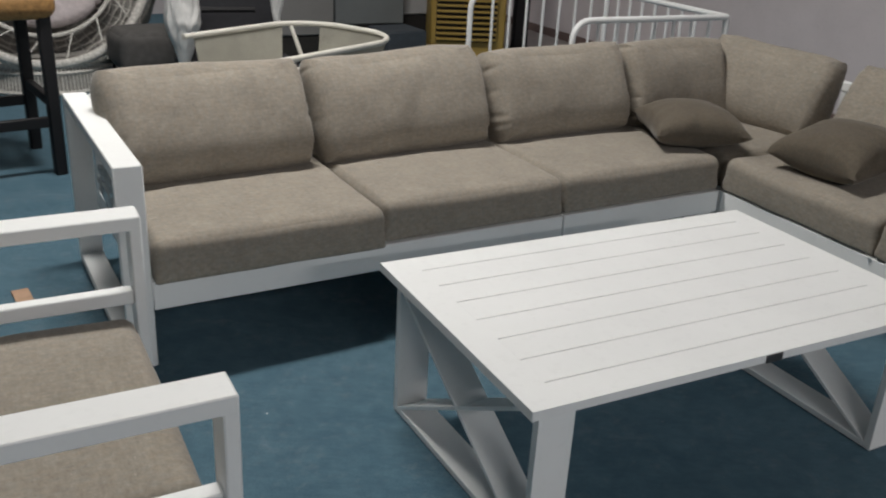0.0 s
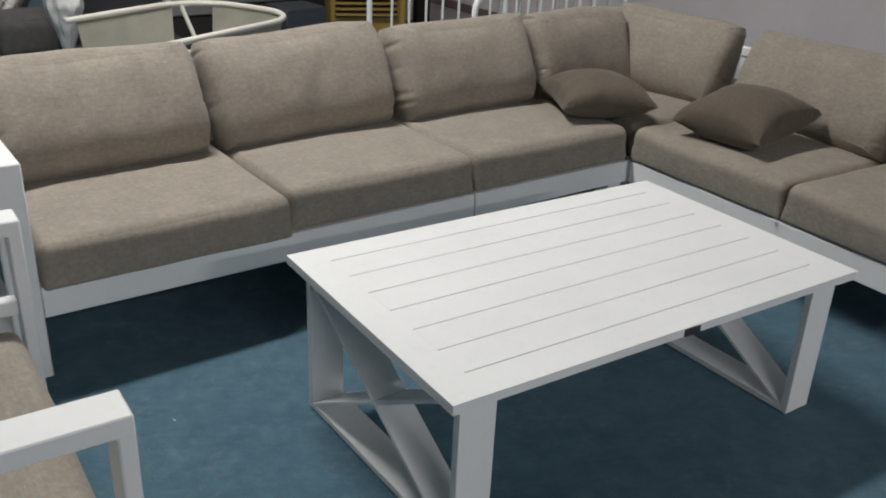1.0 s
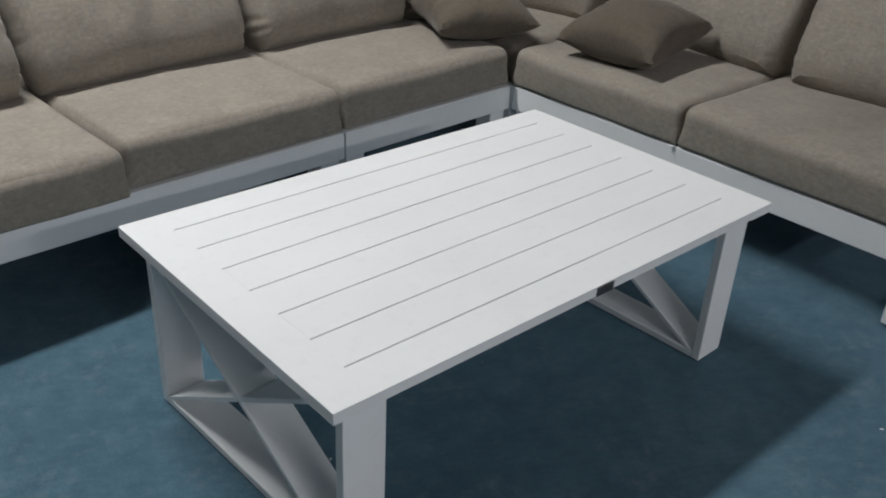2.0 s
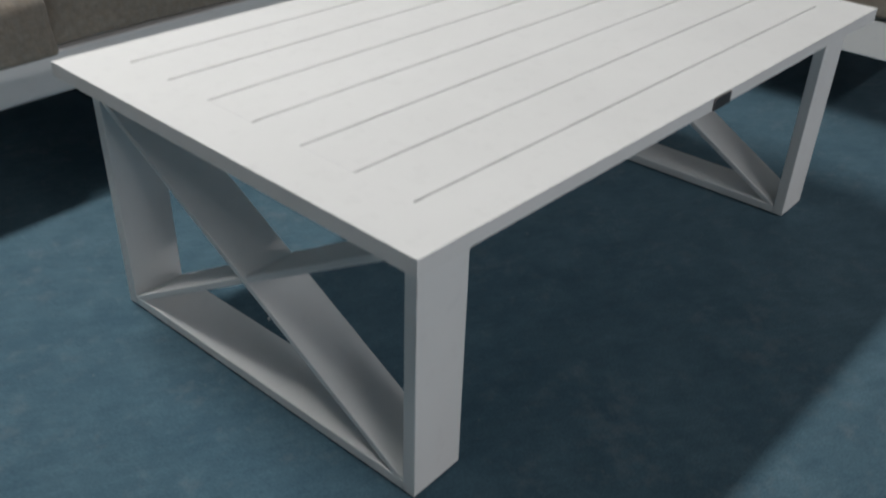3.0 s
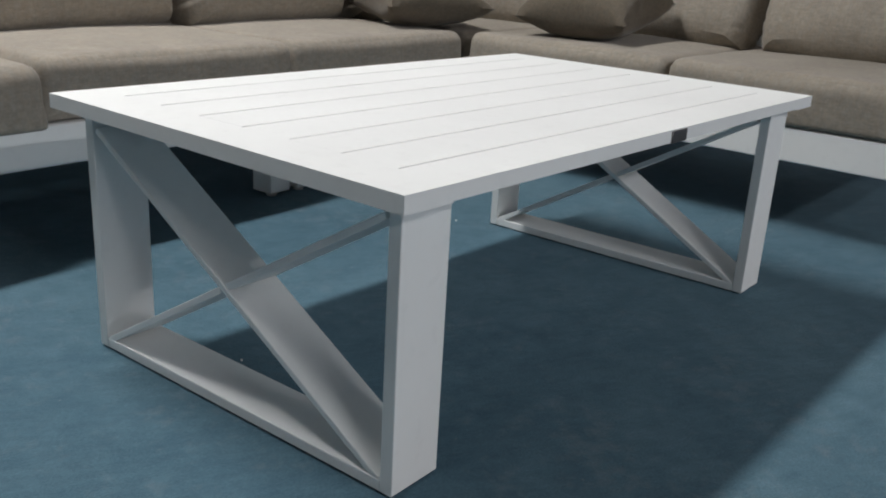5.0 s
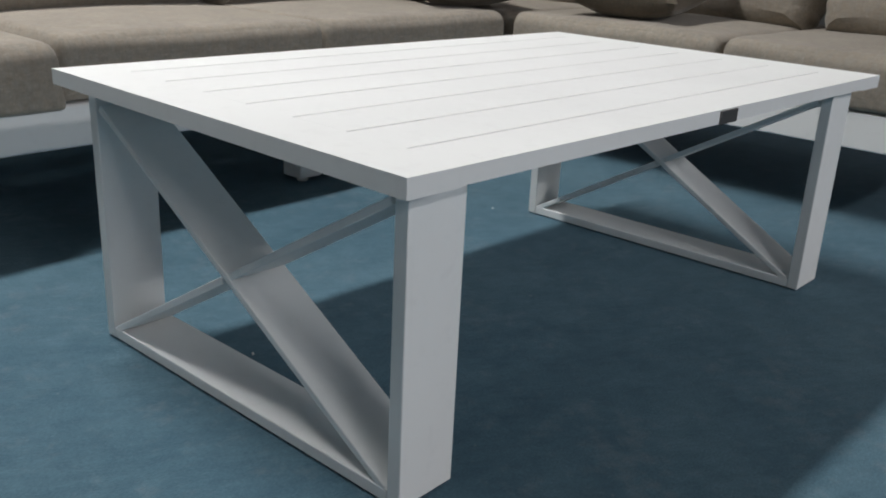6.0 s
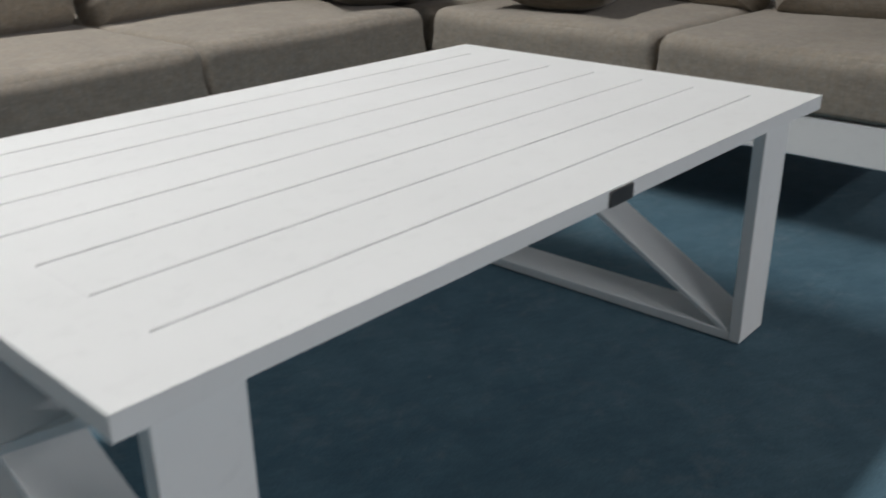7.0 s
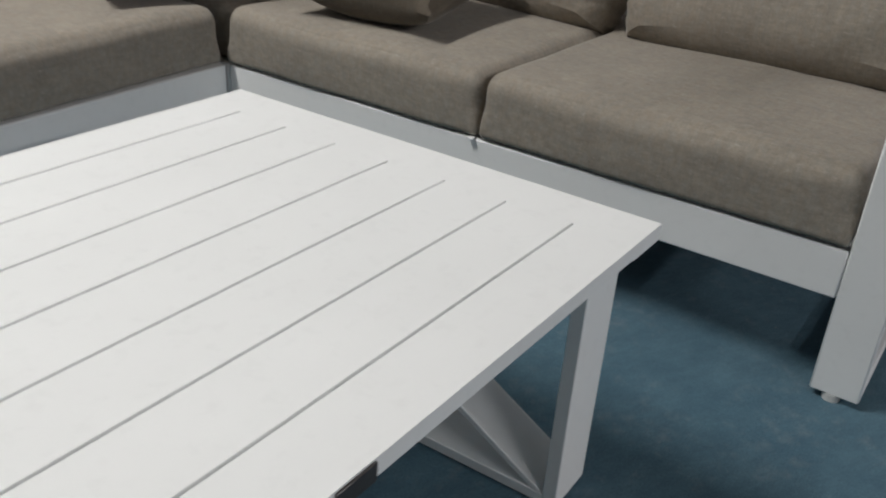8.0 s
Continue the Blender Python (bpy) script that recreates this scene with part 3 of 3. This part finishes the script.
# ---------------------------------------------------------------- behind the sofa
# slatted white loveseat
def slat_loveseat():
    s = thing("loveseat", pose(0, 0, 0), "white tubular loveseat frame with upright bars behind the sofa", "loveseat")
    xf, xb, ya, yb, z = 1.70, 2.66, 2.42, 3.46, 0.715
    for y in (ya, yb):
        pts = [(xf, y, 0.0), (xf, y, z - 0.09)]
        pts += [(xf + 0.09 - 0.09 * math.cos(a * math.pi / 12), y, z - 0.09 + 0.09 * math.sin(a * math.pi / 12)) for a in range(1, 7)]
        pts += [(xb, y, z), ]
        part("arm_rail", tube(pts, 0.016, 10), WHITE, s)
        part("back_leg", tube([(xb, y, 0.0), (xb, y, z - 0.01)], 0.016, 10), WHITE, s)
        part("side_rail", tube([(xf, y, 0.26), (xb, y, 0.26)], 0.014, 8), WHITE, s)
        for i in range(1, 8):
            x = xf + 0.03 + i * (xb - xf - 0.03) / 8
            part("bar", tube([(x, y, 0.26), (x, y, z - 0.006)], 0.008, 8), WHITE, s)
    part("back_rail", tube([(xb, ya, z), (xb, yb, z)], 0.016, 10), WHITE, s)
    for x in (xb, xf + 0.02):
        part("seat_rail", tube([(x, ya, 0.26), (x, yb, 0.26)], 0.014, 8), WHITE, s)
    for i in range(1, 9):
        y = ya + i * (yb - ya) / 9
        part("bar", tube([(xb, y, 0.26), (xb, y, z - 0.006)], 0.008, 8), WHITE, s)
    return s


slat_loveseat()


# rope armchair with a bent rail
def rope_chair():
    c = thing("rope_chair", pose(0.435, 2.827, 0, 0, 0, 29), "white tub armchair with a bent tube rail and beige rope sides", "armchair")
    z, hw, back, r = 0.60, 0.335, 0.445, 0.26

    def u_line(k, zz, inset=0.0, rise=0.0):
        """Points along the bent rail, from the far arm's end round the back to the near arm's end."""
        h, bk = hw - inset, back - inset
        lens = [0.345 + bk - r, math.pi / 2 * r, 2 * (h - r), math.pi / 2 * r, 0.665 + bk - r]
        pts = []
        for i in range(k + 1):
            t = i / k * sum(lens)
            j = 0
            while j < 4 and t > lens[j]:
                t -= lens[j]
                j += 1
            a = t / r
            x, y = ((-0.345 + t, h), (bk - r + r * math.sin(a), h - r + r * math.cos(a)), (bk, h - r - t),
                    (bk - r + r * math.cos(a), -(h - r) - r * math.sin(a)), (bk - r - t, -h))[j]
            pts.append((x, y, zz))
        return pts
    part("rail", tube(u_line(60, z), 0.0135, 10), CREAM, c, "cream bent tube rail")
    part("seat_ring", tube(u_line(60, 0.38, 0.05), 0.013, 8), CREAM, c)
    bm = bmesh.new()
    a, b = u_line(300, z), u_line(300, 0.38, 0.05)
    for i in range(8, 250):
        if 78 < i < 104:
            continue
        tube([a[i], b[i]], 0.0036, 5, bm=bm)
    tagged(part("rope_weave", bm, ROPE, c, "beige rope strands"), kind="stuff")
    for i, j in ((84, 96), (250, 250)):
        part("upright", tube([Vector(a[i]), Vector(b[j])], 0.010, 8), CREAM, c)
    for x, y in ((-0.32, 0.28), (-0.32, -0.28), (0.36, 0.22), (0.36, -0.22)):
        part("leg", tube([(x, y, 0.36), (x * 1.15, y * 1.15, 0.0)], 0.014, 8), CREAM, c)
    part("seat", box(-0.4, 0.42, -0.27, 0.27, 0.355, 0.385, 0.01), ROPE, c, "woven rope seat")
    return c


rope_chair()


# bar stool
def bar_stool():
    s = thing("bar_stool", pose(-0.595, 3.0, 0, 0, 0, 9.5), "black wooden bar stool with a tan woven seat", "bar stool")
    xs, ys, top = (-0.46, 0.0), (0.0, 0.45), 0.70
    for x in xs:
        for y in ys:
            part("leg", box(x - 0.026, x + 0.026, y - 0.026, y + 0.026, 0, top, 0.006), BLACK, s)
    for y in ys:
        part("stretcher", box(xs[0] + 0.026, xs[1] - 0.026, y - 0.016, y + 0.016, 0.22, 0.265, 0.003), BLACK, s)
    for x in xs:
        part("stretcher", box(x - 0.016, x + 0.016, ys[0] + 0.026, ys[1] - 0.026, 0.30, 0.345, 0.003), BLACK, s)
    part("seat", cushion(0.54, 0.54, 0.12, (0.05, 0.05, 0.05), 0.01, 0.004, 41), TAN, s, "tan woven seat").matrix_basis = pose(-0.22, 0.22, 0.745)
    return s


bar_stool()


# round wicker chair
def wicker_chair():
    c = thing("wicker_chair", pose(-0.49, 4.98, 0), "large round pale grey wicker basket chair on a low woven base", "wicker chair")
    tilt = pose(0, -0.28, 0.765, 74)
    R, D = 0.575, 0.52

    def at(a, s, out=0.0):
        """A point of the bowl: s = 0 at its bottom, 1 at the rim; it swells out behind the rim."""
        rr = R * (math.sin(s * 1.78) ** 0.8 * 1.3 - 0.22 * max(0.0, s - 0.6) ** 1.2 / 0.333) + out
        return tilt @ Vector((rr * math.cos(a), rr * math.sin(a), -D * (1 - s ** 2.4) + out * 0.3))

    def hoop(rr, depth, k=56):
        return [tilt @ Vector((rr * math.cos(i * math.tau / k), rr * math.sin(i * math.tau / k), depth)) for i in range(k)]
    part("rim", tube([at(k * math.tau / 56, 1.0) for k in range(56)], 0.027, 10, True), WICKER, c)
    part("hoop", tube(hoop(0.43, -0.10), 0.013, 8, True), WICKER, c, "thin inner wicker hoop")
    bm = bmesh.new()
    for k in range(44):
        a = k * math.tau / 44
        tube([at(a, s / 14) for s in range(1, 15)], 0.0045, 4, bm=bm)
    for j in range(2, 24):
        tube([at(k * math.tau / 84, j / 24, 0.004 * (-1) ** (k // 2 + j)) for k in range(84)], 0.009, 4, True, bm=bm)
    tagged(part("basket_weave", bm, WICKER, c, "woven wicker strands"), kind="stuff")
    bm = bmesh.new()
    rings = [[bm.verts.new(at(k * math.tau / 40, s / 12, 0.014)) for k in range(40)] for s in range(1, 12)]
    for r0, r1 in zip(rings, rings[1:]):
        for k in range(40):
            bm.faces.new((r0[k], r0[(k + 1) % 40], r1[(k + 1) % 40], r1[k]))
    bmesh.ops.solidify(bm, geom=bm.faces[:], thickness=0.004)
    part("lining", bm, LINING, c, "dull grey woven lining")
    for k in range(16):
        a = k * math.tau / 16 + 0.12
        inner = tilt @ Vector((0.43 * math.cos(a + 0.22), 0.43 * math.sin(a + 0.22), -0.10))
        part("spoke", tube([at(a, 0.985), inner], 0.0055, 6), WICKER, c)
    pd = cushion(0.84, 0.84, 0.12, (0.06, 0.06, 0.055), 0.03, 0.0, 51)
    for v in pd.verts:
        rr = math.hypot(v.co.x, v.co.y)
        k = max(abs(v.co.x), abs(v.co.y)) / rr if rr > 1e-6 else 1
        v.co.x, v.co.y = v.co.x * k, v.co.y * k
    part("pad", pd, PADCLOTH, c, "pale pink-grey round pad").matrix_basis = tilt @ pose(0.02, 0.05, -0.22)
    bm = bmesh.new()
    for z, rr in ((0.014, 0.42), (0.13, 0.41), (0.17, 0.405)):
        tube([(rr * math.cos(k * math.tau / 48), rr * math.sin(k * math.tau / 48) - 0.05, z) for k in range(48)], 0.013, 6, True, bm=bm)
    for k in range(120):
        a = k * math.tau / 120
        tube([(0.42 * math.cos(a), 0.42 * math.sin(a) - 0.05, 0.0), (0.405 * math.cos(a), 0.405 * math.sin(a) - 0.05, 0.18)], 0.0065, 4, bm=bm)
    part("drum_core", cylinder(0, -0.05, 0.002, 0.17, 0.402, 0.39, 40), LINING, c, "dull grey drum core")
    tagged(part("drum_base", bm, WICKER, c, "woven wicker drum"), kind="stuff")
    return c


wicker_chair()


# louvred mustard air cooler
def air_cooler():
    c = thing("air_cooler", pose(2.02, 4.62, 0, 0, 0, -21), "mustard yellow air cooler cabinet with a dark louvred grille", "air cooler")
    part("body", box(0, 0.545, 0.05, 0.45, 0.03, 1.15, 0.012), MUSTARD, c)
    part("grille_back", box(0.04, 0.475, 0.044, 0.049, 0.22, 1.08, 0), DARK, c, "dark grille recess")
    for i in range(22):
        z = 0.235 + i * 0.039
        part("louvre", box(0.042, 0.473, 0.0, 0.044, z, z + 0.016, 0.002), MUSTARD, c)
    for x in (0.05, 0.49):
        part("foot", cylinder(x, 0.28, 0, 0.03, 0.03), DARK, c)
    return c


air_cooler()


def panel_cabinet(m, w, d, h, foot, mat, label):
    c = thing("cabinet", m, label, "cabinet")
    # near-black block in place of the shaded gap below the panel
    part("dark_gap_block", box(0.02, w - 0.02, 0.02, d, 0, foot, 0.004), DARK, c)
    part("body", box(0, w, 0.02, d, foot, h, 0.004), mat, c)
    part("door", box(0.006, w - 0.006, 0, 0.018, foot + 0.01, h - 0.01, 0.003), mat, c)
    return c


panel_cabinet(pose(0.90, 5.1, 0), 0.57, 0.45, 1.5, 0.2, MAUVE, "tall mauve-grey painted cabinet above a block for the dark gap")
panel_cabinet(pose(1.49, 5.15, 0), 0.56, 0.45, 1.5, 0.26, GREYPANEL, "tall dark grey painted cabinet above a block for the dark gap")
panel_cabinet(pose(2.10, 5.32, 0), 0.42, 0.4, 1.3, 0.30, PALEPANEL, "pale grey painted cabinet above a block for the dark gap")

# added filler for an unidentified dark grey area beside the wicker chair
st = thing("dark_filler_block", pose(0.03, 4.36, 0, 0, 0, 8), "added dark grey padded block on a black base", "stool")
part("base", box(-0.17, 0.20, -0.16, 0.16, 0.0, 0.19, 0.012), BLACK, st, "black base")
part("pad", cushion(0.42, 0.36, 0.22, (0.05, 0.05, 0.06), 0.015, 0.01, 61), GREYCLOTH, st).matrix_basis = pose(0.015, 0, 0.295)

# black stand behind the loveseat
st = thing("display_stand", pose(3.15, 5.25, 0), "plain black display stand on a flat foot", "display stand")
part("foot", box(-0.14, 0.14, -0.12, 0.12, 0.0, 0.02, 0.004), BLACK, st)
part("column", box(-0.065, 0.065, -0.03, 0.03, 0.02, 1.7, 0.004), BLACK, st)


def card_box(m, w, d, h, mat, label):
    b = thing("carton", m, label, "carton")
    part("body", box(0, w, 0, d, 0, h, 0.004), mat, b)
    part("flap", box(0.004, w - 0.004, 0.004, d / 2 - 0.002, h, h + 0.004, 0), mat, b)
    part("flap", box(0.004, w - 0.004, d / 2 + 0.002, d - 0.004, h, h + 0.004, 0), mat, b)


card_box(pose(1.60, 4.40, 0, 0, 0, 6), 0.30, 0.3, 0.33, BLUEBOX, "dark blue carton standing on the carpet")


# dark stacked chair with wrapped legs
def wrapped_chair():
    c = thing("wrapped_chair", pose(0.04, 3.62, 0), "dark upholstered chair with its posts wrapped in white foam", "chair")
    part("backrest", box(0.1, 0.66, 0.32, 0.38, 0.28, 0.95, 0.02), CHARCOAL, c)
    part("seat", box(0.06, 0.66, -0.1, 0.32, 0.26, 0.36, 0.03), CHARCOAL, c)
    part("top_bar", tube([(0.06, 0.0, 0.62), (0.44, 0.0, 0.615)], 0.015, 8), BLACK, c)
    for x, r, lo in ((0.06, 0.088, 0.33), (0.56, 0.04, 0.52)):
        part("post", tube([(x, 0.0, 0.0), (x, 0.0, 1.0)], 0.016, 8), BLACK, c)
        bm = bmesh.new()
        rows, seg = 46, 56
        rings = []
        for i in range(rows + 1):
            f = i / rows
            zz = lo + f * (1.05 - lo)
            # a tied bag: pinched foot, full belly, gathered again above
            prof = 0.30 + 0.75 * min(1, f * 3.2) ** 1.1 - 0.38 * max(0, f - 0.32)
            ring = []
            for k in range(seg):
                a = k * math.tau / seg
                d = Vector((math.cos(a), math.sin(a), 0))
                ridge = abs(noise.noise(Vector((d.x * 2.4, d.y * 2.4, zz * 9 + x)))) + 0.6 * abs(noise.noise(Vector((d.x * 6, d.y * 6, zz * 16))))
                ring.append(bm.verts.new(Vector((x, 0, zz)) + d * r * prof * (1.04 - 0.2 * ridge) + Vector((0.012 * noise.noise(Vector((zz * 9, 1, x))), 0, 0))))
            rings.append(ring)
        for r0, r1 in zip(rings, rings[1:]):
            for k in range(seg):
                bm.faces.new((r0[k], r0[(k + 1) % seg], r1[(k + 1) % seg], r1[k]))
        bm.faces.new(rings[0][::-1])
        bm.faces.new(rings[-1])
        part("foam_wrap", bm, FILM, c, "crumpled white foam wrap")
    return c


wrapped_chair()

# scrap of card and lint on the carpet
bm = box(-0.026, 0.026, -0.075, 0.075, 0.0, 0.003, 0.0005)
for v in bm.verts:
    v.co.z += 0.006 * max(0, v.co.y / 0.075) ** 2
ob = link_mesh("card_scrap", bm, CARD)
ob.matrix_basis = pose(-0.82, 1.70, 0.001, 0, 0, 8)
tagged(ob, "torn scrap of brown card on the carpet", "card scrap")
bm = bmesh.new()
rnd = random.Random(5)
for i in range(18):
    x, y = rnd.uniform(-0.9, 2.2), rnd.uniform(-0.8, 1.3)
    r = rnd.uniform(0.0008, 0.0022)
    bmesh.ops.create_icosphere(bm, subdivisions=1, radius=r, matrix=pose(x, y, r * 0.5, 0, 0, rnd.uniform(0, 180)) @ Matrix.Diagonal((rnd.uniform(1, 2.5), 1, 0.5, 1)))
tagged(link_mesh("lint", bm, FILM), "white specks of lint on the carpet", "lint", kind="stuff")
